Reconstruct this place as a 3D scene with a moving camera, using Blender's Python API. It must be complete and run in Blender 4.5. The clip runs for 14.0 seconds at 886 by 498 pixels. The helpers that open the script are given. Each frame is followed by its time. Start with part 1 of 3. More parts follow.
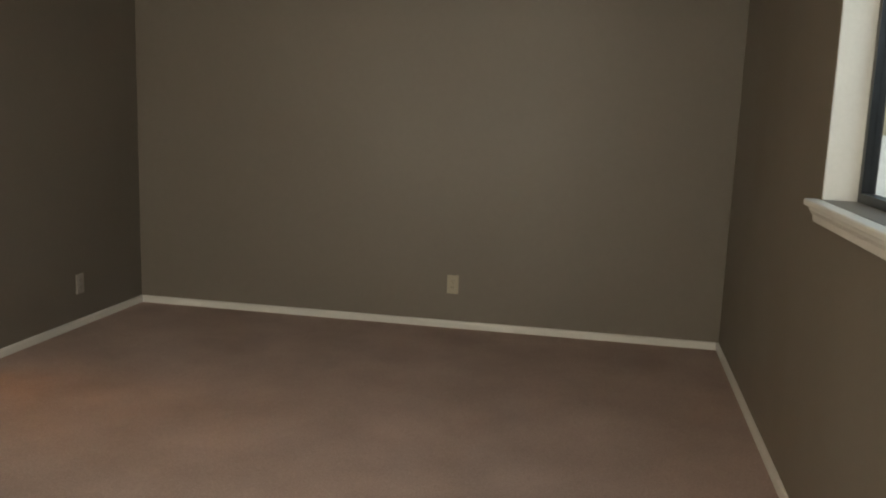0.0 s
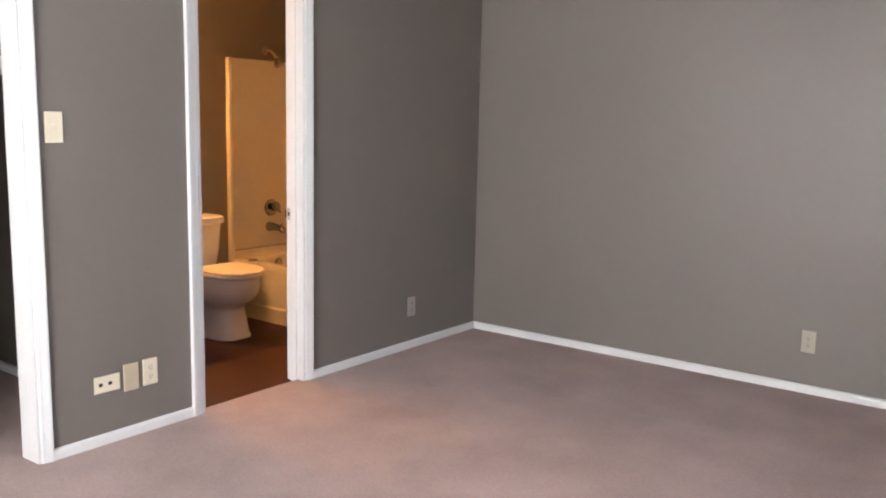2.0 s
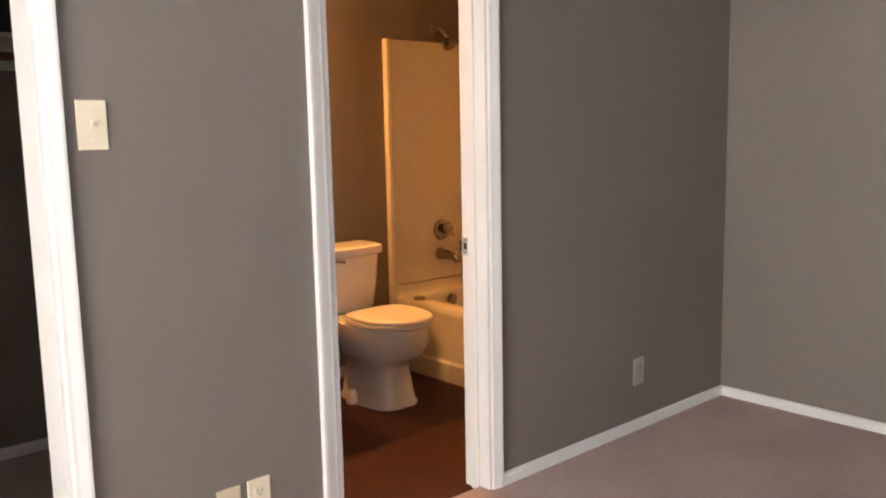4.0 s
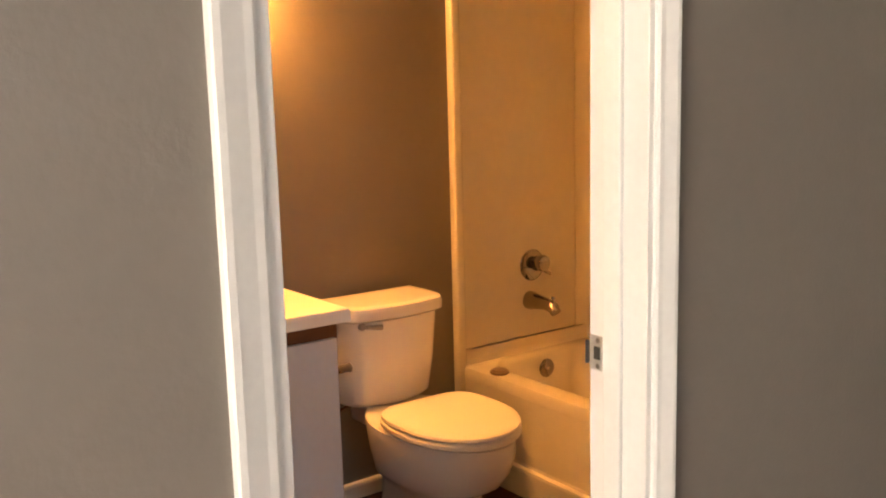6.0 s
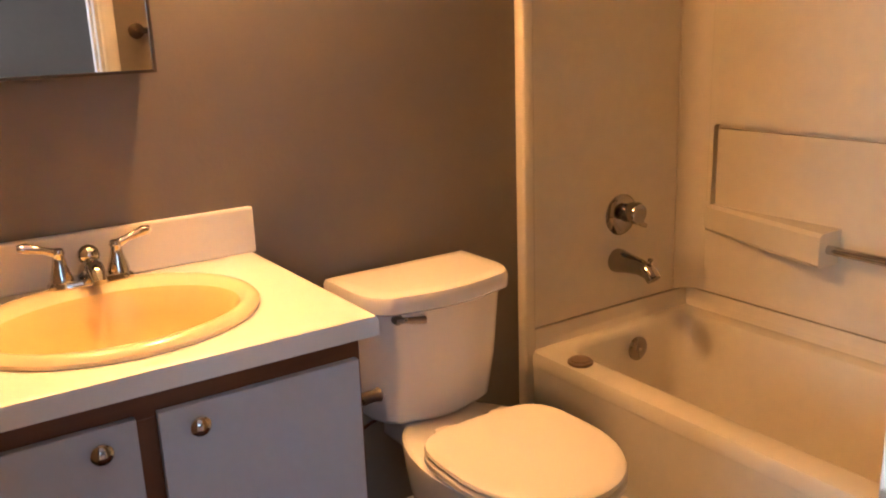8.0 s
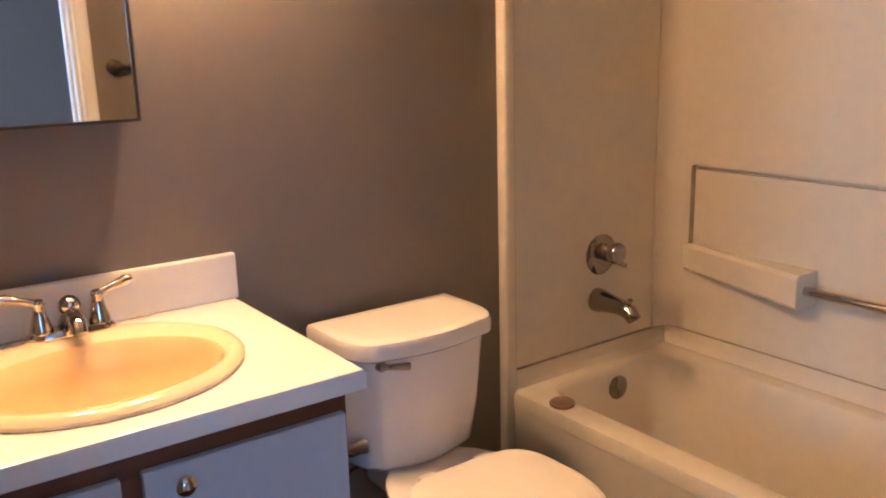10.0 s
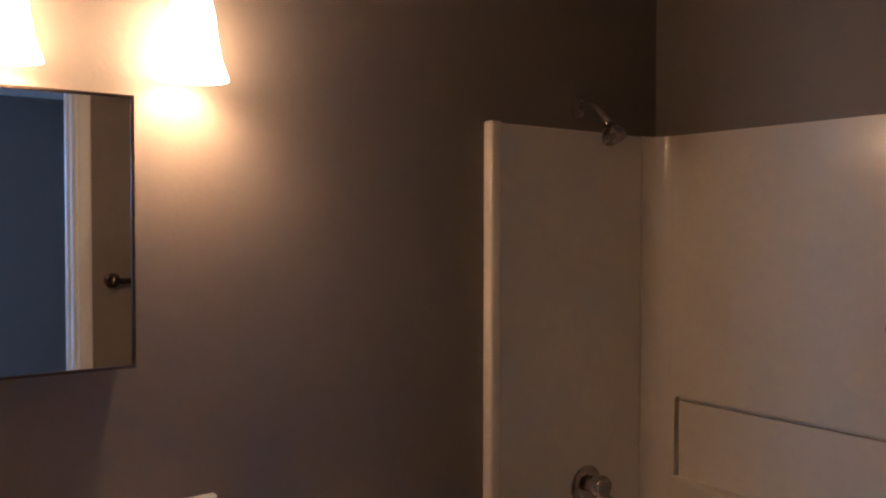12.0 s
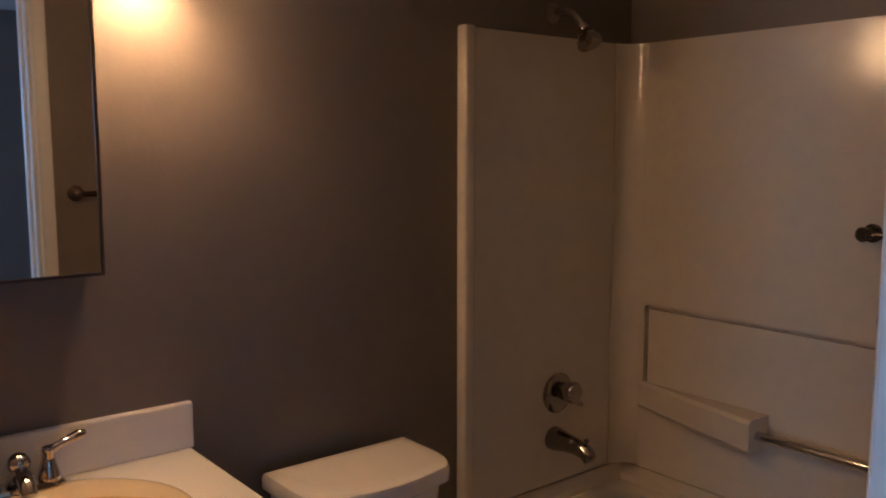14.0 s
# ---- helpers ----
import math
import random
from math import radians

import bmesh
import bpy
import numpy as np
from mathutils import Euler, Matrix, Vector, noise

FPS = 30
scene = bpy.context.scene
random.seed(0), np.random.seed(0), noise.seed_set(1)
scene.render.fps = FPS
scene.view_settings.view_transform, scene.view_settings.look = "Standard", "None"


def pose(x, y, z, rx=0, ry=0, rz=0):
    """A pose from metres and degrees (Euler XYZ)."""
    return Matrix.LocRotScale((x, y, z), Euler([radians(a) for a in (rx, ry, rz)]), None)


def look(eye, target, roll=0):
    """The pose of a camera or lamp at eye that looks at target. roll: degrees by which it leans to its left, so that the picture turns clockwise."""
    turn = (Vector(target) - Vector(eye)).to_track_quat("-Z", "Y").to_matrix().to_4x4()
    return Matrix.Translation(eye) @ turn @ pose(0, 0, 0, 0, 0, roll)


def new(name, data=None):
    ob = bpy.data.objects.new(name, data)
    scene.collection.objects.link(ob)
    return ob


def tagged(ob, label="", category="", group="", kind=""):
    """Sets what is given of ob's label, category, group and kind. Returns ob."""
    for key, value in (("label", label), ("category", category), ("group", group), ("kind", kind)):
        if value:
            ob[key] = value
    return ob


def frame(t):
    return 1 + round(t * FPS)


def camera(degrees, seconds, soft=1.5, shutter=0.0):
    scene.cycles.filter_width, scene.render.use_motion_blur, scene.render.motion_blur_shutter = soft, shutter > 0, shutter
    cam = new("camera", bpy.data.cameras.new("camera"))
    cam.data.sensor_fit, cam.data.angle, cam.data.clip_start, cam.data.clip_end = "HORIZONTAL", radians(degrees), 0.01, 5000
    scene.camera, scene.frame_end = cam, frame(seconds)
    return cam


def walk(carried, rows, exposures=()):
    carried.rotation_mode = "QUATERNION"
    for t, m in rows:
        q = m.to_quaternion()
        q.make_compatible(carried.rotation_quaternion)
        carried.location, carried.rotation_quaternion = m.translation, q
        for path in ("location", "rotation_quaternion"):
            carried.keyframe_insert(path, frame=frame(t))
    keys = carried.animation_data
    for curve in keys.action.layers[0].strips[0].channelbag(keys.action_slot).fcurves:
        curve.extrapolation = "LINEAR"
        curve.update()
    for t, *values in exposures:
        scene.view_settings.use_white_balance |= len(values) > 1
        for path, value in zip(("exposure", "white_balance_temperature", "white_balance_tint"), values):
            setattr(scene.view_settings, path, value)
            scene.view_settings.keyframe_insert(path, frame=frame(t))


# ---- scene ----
cam = camera(55.3, 14.0, soft=2.0)
PATH = [
    (0, (2.971, -3.477, 1.338), (2.594, -1.54, 1.009), 2.0),
    (0.5, (2.955, -3.377, 1.286), (2.331, -1.497, 1.009), 2.7),
    (1, (3.122, -3.149, 1.319), (2.215, -1.389, 1.036), 2.3),
    (1.5, (3.107, -3.091, 1.362), (2.044, -1.422, 1.071), 2.5),
    (2, (3.073, -3.019, 1.353), (1.895, -1.431, 1.055), 1.3),
    (2.5, (2.907, -2.844, 1.31), (1.629, -1.332, 1.022), 0.6),
    (3, (2.648, -2.641, 1.314), (1.299, -1.196, 1.011), 0.1),
    (3.2, (2.504, -2.531, 1.275), (1.126, -1.111, 0.985), 0.0),
    (5.3, (1.351, -1.366, 1.274), (-0.238, -0.192, 0.965), -1.4),
    (5.5, (1.226, -1.292, 1.273), (-0.367, -0.122, 0.971), -0.8),
    (6, (0.857, -1.079, 1.257), (-0.738, 0.093, 0.967), -1.5),
    (6.5, (0.571, -0.876, 1.241), (-1.053, 0.258, 0.967), -1.7),
    (7, (0.364, -0.751, 1.275), (-1.276, 0.338, 0.922), -1.8),
    (7.5, (0.226, -0.684, 1.262), (-1.404, 0.384, 0.813), -2.0),
    (7.7, (0.192, -0.665, 1.262), (-1.43, 0.393, 0.763), -2.3),
    (9.8, (0.177, -0.667, 1.317), (-1.408, 0.437, 0.799), -1.9),
    (10, (0.163, -0.678, 1.317), (-1.42, 0.451, 0.855), -1.6),
    (10.5, (0.156, -0.682, 1.356), (-1.437, 0.471, 1.003), -0.8),
    (11, (0.168, -0.687, 1.398), (-1.428, 0.475, 1.158), -0.4),
    (11.5, (0.178, -0.690, 1.441), (-1.42, 0.481, 1.309), -0.1),
    (12, (0.181, -0.694, 1.47), (-1.420, 0.496, 1.417), 0.1),
    (12.5, (0.181, -0.697, 1.477), (-1.416, 0.504, 1.48), 0.2),
    (13, (0.180, -0.696, 1.48), (-1.413, 0.512, 1.499), 0.1),
    (13.5, (0.176, -0.695, 1.473), (-1.412, 0.514, 1.426), -0.0),
    (14, (0.155, -0.694, 1.436), (-1.390, 0.550, 1.198), -0.0),
]
EXPOSURES = [
    (0.0, -0.25, 7800, 3), (0.5, 0.55, 6500, 6), (1.0, 1.25, 5600, 8), (1.5, 1.45, 5750, 10), (2.3, 1.1, 6050, 12), (3.0, 0.7, 6300, 13),
    (5.5, 2.1, 7200, 13), (6.5, 0.75, 7700, 11), (7.0, 0.75, 7500, 10), (7.7, 1.15, 5800, 8), (9.8, 1.22, 4100, 5), (10.5, 1.22, 4000, 5),
    (11.0, 0.55, 4000, 6), (11.6, -0.25, 3850, 7), (12.2, -0.35, 3750, 8), (13.5, -0.35, 3750, 8), (14.0, -0.65, 4000, 7),
]
walk(cam, [(t, look(eye, target, roll)) for t, eye, target, roll in PATH], EXPOSURES)

# ---- world and light ----
world = bpy.data.worlds.new("world")
scene.world = world
world.use_nodes = True
wn = world.node_tree.nodes
sky = wn.new("ShaderNodeTexSky")
sky.sky_type, sky.sun_disc = "NISHITA", False
sky.sun_elevation, sky.sun_rotation = radians(48), radians(250)
wn["Background"].inputs["Strength"].default_value = 0.15
world.node_tree.links.new(sky.outputs[0], wn["Background"].inputs["Color"])

sun_data = bpy.data.lights.new("sun", "SUN")
sun_data.energy, sun_data.angle, sun_data.color = 5.0, radians(0.5), (1.0, 0.97, 0.93)
sun = new("sun", sun_data)
sun.matrix_basis = look((-20, 4, 24), (0, 0, 0))

WINDOW_W = 9.5       # daylight in the east window
REAR_W = 57.0        # daylight in the rear window
SHADE_GLOW = 58.0     # each lit glass shade over the vanity
BULB_GLOW = 520.0     # the bulb inside it
day_data = bpy.data.lights.new("window_daylight", "AREA")
day_data.shape, day_data.size, day_data.size_y = "RECTANGLE", 1.46, 0.98
day_data.energy, day_data.color = WINDOW_W, (0.66, 0.82, 1.0)
day = new("window_daylight", day_data)
day.matrix_basis = look((3.98, -1.31, 1.85), (1.4, -1.00, 0.0))
rear_data = bpy.data.lights.new("rear_window_daylight", "AREA")
rear_data.shape, rear_data.size, rear_data.size_y = "RECTANGLE", 1.75, 1.55
rear_data.energy, rear_data.color = REAR_W, (1.0, 0.96, 0.90)
rear = new("rear_window_daylight", rear_data)
rear.matrix_basis = look((1.60, -4.45, 1.30), (1.60, 0.0, 1.00))


# ---- materials ----
def material(name, color, rough=0.5, metal=0.0, vary=0.0, scale=8.0, fine=120.0, bump=0.0, bump_scale=200.0,
             second=None, coat=0.0, spec=0.5):
    """A painted, moulded or metal surface: colour drifting at two scales, and a fine relief."""
    m = bpy.data.materials.new(name)
    m.use_nodes = True
    n, l = m.node_tree.nodes, m.node_tree.links
    b = n["Principled BSDF"]
    b.inputs["Base Color"].default_value = (*color, 1)
    b.inputs["Roughness"].default_value, b.inputs["Metallic"].default_value = rough, metal
    b.inputs["Coat Weight"].default_value, b.inputs["Specular IOR Level"].default_value = coat, spec
    at = n.new("ShaderNodeTexCoord")
    if vary:
        big, small = n.new("ShaderNodeTexNoise"), n.new("ShaderNodeTexNoise")
        big.inputs["Scale"].default_value, small.inputs["Scale"].default_value = scale, fine
        big.inputs["Detail"].default_value = 6
        add = n.new("ShaderNodeMath")
        add.operation = "ADD"
        mix = n.new("ShaderNodeMix")
        mix.data_type = "RGBA"
        other = second or tuple(c * (1 - vary) for c in color)
        mix.inputs["A"].default_value = (*color, 1)
        mix.inputs["B"].default_value = (*other, 1)
        ramp = n.new("ShaderNodeMapRange")
        ramp.inputs["From Min"].default_value, ramp.inputs["From Max"].default_value = 0.7, 1.3
        for t in (big, small):
            l.new(at.outputs["Object"], t.inputs["Vector"])
        l.new(big.outputs["Fac"], add.inputs[0])
        l.new(small.outputs["Fac"], add.inputs[1])
        l.new(add.outputs[0], ramp.inputs["Value"])
        l.new(ramp.outputs[0], mix.inputs["Factor"])
        l.new(mix.outputs["Result"], b.inputs["Base Color"])
        gloss = n.new("ShaderNodeMapRange")
        gloss.inputs["To Min"].default_value, gloss.inputs["To Max"].default_value = rough * 0.85, min(1, rough * 1.15)
        l.new(big.outputs["Fac"], gloss.inputs["Value"])
        l.new(gloss.outputs[0], b.inputs["Roughness"])
    if bump:
        grain, push = n.new("ShaderNodeTexNoise"), n.new("ShaderNodeBump")
        grain.inputs["Scale"].default_value, grain.inputs["Detail"].default_value = bump_scale, 4
        push.inputs["Strength"].default_value, push.inputs["Distance"].default_value = bump, 0.004
        l.new(at.outputs["Object"], grain.inputs["Vector"])
        l.new(grain.outputs["Fac"], push.inputs["Height"])
        l.new(push.outputs[0], b.inputs["Normal"])
    return m


def wood(name, dark, light, stretch, rough=0.4):
    """Stained wood with a grain drawn out along the largest stretch."""
    m = material(name, dark, rough)
    n, l = m.node_tree.nodes, m.node_tree.links
    at, turn, grain, mix = (n.new("ShaderNode" + k) for k in ("TexCoord", "Mapping", "TexNoise", "Mix"))
    turn.inputs["Scale"].default_value = stretch
    grain.inputs["Scale"].default_value, grain.inputs["Detail"].default_value = 6, 8
    mix.data_type = "RGBA"
    mix.inputs["A"].default_value, mix.inputs["B"].default_value = (*dark, 1), (*light, 1)
    l.new(at.outputs["Object"], turn.inputs["Vector"])
    l.new(turn.outputs[0], grain.inputs["Vector"])
    l.new(grain.outputs["Fac"], mix.inputs["Factor"])
    l.new(mix.outputs["Result"], n["Principled BSDF"].inputs["Base Color"])
    return m


WALL = material("taupe_wall_paint", (0.172, 0.147, 0.122), 0.48, vary=0.05, scale=1.7, fine=30, bump=0.14, bump_scale=90)
CEIL = material("white_ceiling_paint", (0.74, 0.73, 0.71), 0.85, vary=0.04, scale=2, fine=60, bump=0.5, bump_scale=90)
TRIM = material("white_trim_paint", (0.66, 0.645, 0.615), 0.38, vary=0.06, scale=5, fine=70, bump=0.05, bump_scale=60)
CARPET = material("beige_carpet", (0.49, 0.37, 0.335), 0.97, vary=0.30, scale=2.2, fine=170, bump=1.0, bump_scale=330, spec=0.15)
BATHFLOOR = wood("dark_red_vinyl", (0.034, 0.010, 0.006), (0.066, 0.019, 0.011), (1.2, 10, 4), 0.5)
BATHFLOOR.node_tree.nodes["Principled BSDF"].inputs["Specular IOR Level"].default_value = 0.25
PORCELAIN = material("white_porcelain", (0.78, 0.735, 0.67), 0.16, vary=0.03, scale=4, fine=40, coat=0.3)
SEATPLASTIC = material("almond_seat_plastic", (0.77, 0.71, 0.62), 0.30, bump=0.02, bump_scale=500)
FIBERGLASS = material("almond_fiberglass", (0.66, 0.60, 0.475), 0.15, vary=0.06, scale=2.5, fine=25, bump=0.07, bump_scale=12)
COUNTER = material("white_laminate", (0.79, 0.765, 0.72), 0.34, vary=0.04, scale=6, fine=150)
BASIN = material("peach_enamel", (0.80, 0.60, 0.24), 0.14, vary=0.04, scale=4, fine=40, coat=0.4)
BASINRIM = material("pale_yellow_enamel", (0.80, 0.66, 0.38), 0.16, vary=0.04, scale=4, fine=40, coat=0.4)
CHROME = material("chrome", (0.62, 0.60, 0.58), 0.07, 1.0, vary=0.08, scale=20, fine=120)
# chrome for valve and spout; dark surroundings it mirrors are put into the colour
DIMCHROME = material("chrome_dark_reflections", (0.36, 0.33, 0.30), 0.09, 1.0, vary=0.12, scale=20, fine=120)
NICKEL = material("dull_nickel", (0.30, 0.27, 0.24), 0.28, 1.0, vary=0.1, scale=20, fine=120)
DARKMETAL = material("dark_bronzed_metal", (0.13, 0.105, 0.085), 0.24, 1.0, vary=0.15, scale=20, fine=120)
STEEL = material("worn_steel", (0.55, 0.52, 0.47), 0.30, 0.5, vary=0.2, scale=40, fine=200)
BRASS = material("aged_brass", (0.30, 0.20, 0.10), 0.32, 1.0, vary=0.3, scale=40, fine=200)
WHITEDOOR = material("white_cabinet_laminate", (0.56, 0.56, 0.58), 0.45, vary=0.05, scale=4, fine=60)
OAK = wood("brown_stained_wood", (0.085, 0.026, 0.008), (0.19, 0.066, 0.020), (12, 12, 1.0))
OAK_ACROSS = wood("brown_stained_wood_rail", (0.085, 0.026, 0.008), (0.19, 0.066, 0.020), (12, 1.0, 12))
PLATE = material("ivory_plate_plastic", (0.70, 0.62, 0.46), 0.35, vary=0.04, scale=30, fine=200)
PLATEDULL = material("aged_beige_plastic", (0.37, 0.33, 0.245), 0.4, vary=0.05, scale=30, fine=200)
PLATEGREY = material("painted_plate", (0.36, 0.325, 0.29), 0.5, vary=0.06, scale=30, fine=200)
SLOT = material("dark_slot", (0.02, 0.018, 0.015), 0.6)
BRONZE = material("dark_bronze_aluminium", (0.022, 0.024, 0.028), 0.35, 0.6, vary=0.2, scale=12, fine=90)
DARKFRAME = material("dark_mirror_frame", (0.045, 0.03, 0.02), 0.35, vary=0.2, scale=12, fine=90)
RUBBER = material("brown_rubber", (0.20, 0.135, 0.09), 0.5, vary=0.15, scale=30, fine=150)
MIRROR = material("silvered_glass", (0.90, 0.91, 0.91), 0.015, 1.0)
LAWN = material("pale_yard", (0.60, 0.67, 0.69), 0.9, vary=0.35, scale=0.6, fine=9, bump=0.6, bump_scale=20)

GLASS = bpy.data.materials.new("window_glass")
GLASS.use_nodes = True
gb = GLASS.node_tree.nodes["Principled BSDF"]
gb.inputs["Transmission Weight"].default_value, gb.inputs["Roughness"].default_value = 1.0, 0.0
gb.inputs["IOR"].default_value = 1.08

GLOW = bpy.data.materials.new("lit_frosted_glass")
GLOW.use_nodes = True
gl = GLOW.node_tree.nodes["Principled BSDF"]
gl.inputs["Base Color"].default_value = (0.85, 0.8, 0.7, 1)
gl.inputs["Emission Color"].default_value = (1.0, 0.435, 0.110, 1)
gl.inputs["Emission Strength"].default_value = SHADE_GLOW

BULB = GLOW.copy()
BULB.name = "lit_bulb"
BULB.node_tree.nodes["Principled BSDF"].inputs["Emission Strength"].default_value = BULB_GLOW


# ---- mesh helpers ----
def part(name, bm, mat, parent=None, label="", smooth=False):
    """Links a bmesh as one mesh object, under its thing where one is given."""
    bmesh.ops.recalc_face_normals(bm, faces=bm.faces)
    me = bpy.data.meshes.new(name)
    bm.to_mesh(me)
    bm.free()
    me.materials.append(mat)
    if smooth:
        me.polygons.foreach_set("use_smooth", [True] * len(me.polygons))
        me.set_sharp_from_angle(angle=radians(40))
    ob = new(name, me)
    if parent:
        ob.parent = parent
    if label:
        tagged(ob, label)
    return ob


def thing(name, at, label, category, group="", kind=""):
    ob = new(name)
    ob.location = at
    ob.empty_display_size = 0.05
    return tagged(ob, label, category, group, kind)


def box(bm, x0, x1, y0, y1, z0, z1, bevel=0.0, segments=2):
    made = bmesh.ops.create_cube(bm, size=1)["verts"]
    for v in made:
        v.co = ((x0 + x1) / 2 + v.co.x * (x1 - x0), (y0 + y1) / 2 + v.co.y * (y1 - y0), (z0 + z1) / 2 + v.co.z * (z1 - z0))
    if bevel:
        edges = list({e for v in made for e in v.link_edges})
        bmesh.ops.bevel(bm, geom=edges, offset=bevel, segments=segments, affect="EDGES", profile=0.5)
    return bm


def boxes(*rows, bevel=0.0):
    bm = bmesh.new()
    for r in rows:
        box(bm, *r, bevel=bevel)
    return bm


def loft(bm, rings, cap_start=True, cap_end=True, closed=True):
    """Skins rings of points, each as long as the next."""
    made = [[bm.verts.new(p) for p in ring] for ring in rings]
    n = len(made[0])
    for a, b in zip(made, made[1:]):
        for i in range(n if closed else n - 1):
            j = (i + 1) % n
            bm.faces.new((a[i], a[j], b[j], b[i]))
    if cap_start:
        bm.faces.new(list(reversed(made[0])))
    if cap_end:
        bm.faces.new(made[-1])
    return bm


def dome(ring, rise):
    """Rings that close the top of a lid from its last outline, rising a little."""
    cx, cy = sum(p[0] for p in ring) / len(ring), sum(p[1] for p in ring) / len(ring)
    return [ring] + [[(cx + (x - cx) * f, cy + (y - cy) * f, z + rise * (1 - f * f)) for x, y, z in ring] for f in (0.85, 0.6, 0.35, 0.12, 0.01)]


def circle(c, r, axis, n=24):
    out = []
    for i in range(n):
        a = 2 * math.pi * i / n
        u, v = r * math.cos(a), r * math.sin(a)
        out.append({"x": (c[0], c[1] + u, c[2] + v), "y": (c[0] + u, c[1], c[2] + v), "z": (c[0] + u, c[1] + v, c[2])}[axis])
    return out


def lathe(bm, base, profile, axis="z", n=28, caps=True):
    """Turns (distance along axis, radius) rows round an axis through base."""
    k = "xyz".index(axis)
    rings = []
    for d, r in profile:
        c = list(base)
        c[k] += d
        rings.append(circle(c, max(r, 0.0004), axis, n))
    return loft(bm, rings, caps, caps)


def tube(bm, points, radius, n=12):
    """A round bar along points; radius may be one number or one a point."""
    pts = [Vector(p) for p in points]
    rad = radius if isinstance(radius, (list, tuple)) else [radius] * len(pts)
    rings, side = [], None
    for i, p in enumerate(pts):
        d = (pts[min(i + 1, len(pts) - 1)] - pts[max(i - 1, 0)]).normalized()
        if side is None:
            side = d.cross(Vector((0, 0, 1)) if abs(d.z) < 0.9 else Vector((1, 0, 0))).normalized()
        side = (side - d * side.dot(d)).normalized()
        up = d.cross(side)
        rings.append([p + (side * math.cos(2 * math.pi * k / n) + up * math.sin(2 * math.pi * k / n)) * rad[i] for k in range(n)])
    return loft(bm, rings)


def arc(p0, p1, p2, n=8):
    """Points of a bend from p0 to p2, drawn towards p1."""
    a, b, c = Vector(p0), Vector(p1), Vector(p2)
    return [a * (1 - t) ** 2 + b * 2 * t * (1 - t) + c * t * t for t in [i / n for i in range(n + 1)]]


def oval(cx, cy, z, rx, ry, power=2.0, n=48):
    out = []
    for i in range(n):
        a = 2 * math.pi * i / n
        c, s = math.cos(a), math.sin(a)
        out.append((cx + rx * math.copysign(abs(c) ** (2 / power), c), cy + ry * math.copysign(abs(s) ** (2 / power), s), z))
    return out


def egg(x_back, x_front, cy, half, z, n=48, back=3.2, front=2.0, split=0.45):
    """A toilet bowl's outline: squarer behind, round in front; widest at split of its length."""
    xc = x_back + (x_front - x_back) * split
    out = []
    for i in range(n):
        a = 2 * math.pi * i / n
        c, s = math.cos(a), math.sin(a)
        p = front if c > 0 else back
        r = (x_front - xc) if c > 0 else (xc - x_back)
        out.append((xc + r * math.copysign(abs(c) ** (2 / p), c), cy + half * math.copysign(abs(s) ** (2 / p), s), z))
    return out


def tray(x_back, x_front, cy, half, z, corner=0.10, bow=0.02, n=10):
    """A tank's outline: flat back, rounded front corners, front bowed out."""
    pts = [(x_back, cy - half, z)]
    for i in range(n + 1):
        a = math.pi / 2 * i / n
        pts.append((x_front - corner + corner * math.sin(a), cy - half + 0.6 * corner * (1 - math.cos(a)), z))
    y0, y1 = cy - half + 0.6 * corner, cy + half - 0.6 * corner
    for i in range(1, 8):
        t = i / 8
        pts.append((x_front + bow * math.sin(math.pi * t), y0 + (y1 - y0) * t, z))
    for i in range(n + 1):
        a = math.pi / 2 * (1 - i / n)
        pts.append((x_front - corner + corner * math.sin(a), cy + half - 0.6 * corner * (1 - math.cos(a)), z))
    pts.append((x_back, cy + half, z))
    return pts


# ---- plan ----
H = 2.40                       # ceilings
FAR, EAST, SOUTH = 1.476, 3.645, -4.30
BATH_W, BATH_N, BATH_S = -1.55, 1.42, -0.82
DOOR_L, DOOR_R, DOOR_H = -0.672, -0.057, 1.955
# closet's left side is unseen; set narrow so less light gets in
CLOS_L, CLOS_R = -2.20, -1.455
WIN_N, WIN_S, WIN_B, WIN_T = -0.56, -2.06, 1.088, 2.10
REAR = (0.70, 2.50, 0.50, 2.10)  # rear window: x and z of its opening
J = 0.018                      # jamb boards


def structure(name, bm, mat, label, category, smooth=False):
    return tagged(part(name, bm, mat, smooth=smooth), label, category, kind="structure")


# ---- shell ----
structure("floor_bedroom", boxes((-0.045, 3.805, SOUTH - 0.12, 1.594, -0.10, 0.014)), CARPET,
          "beige cut-pile carpet, lightly trodden, in the bedroom", "carpet")
structure("floor_closet", boxes((-1.55, -0.0455, SOUTH - 0.12, -0.88, -0.10, 0.013)), CARPET,
          "beige carpet running on into the dark closet", "carpet")
structure("floor_bathroom", boxes((-1.55, -0.0455, -0.8795, 1.42, -0.10, -0.006)), BATHFLOOR,
          "dark red-brown vinyl floor of the bathroom", "floor")
structure("ceiling", boxes((-1.67, 3.805, SOUTH - 0.12, 1.594, H, H + 0.10)), CEIL, "white textured ceiling over the rooms", "ceiling")
structure("wall_north", boxes((0.0, 3.805, FAR, FAR + 0.12, 0, H)), WALL, "plain taupe-painted bedroom wall", "wall")
structure("wall_bath_north", boxes((-1.67, -0.0005, BATH_N, BATH_N + 0.174, -0.1, H)), WALL, "taupe-painted wall above the bathtub surround", "wall")
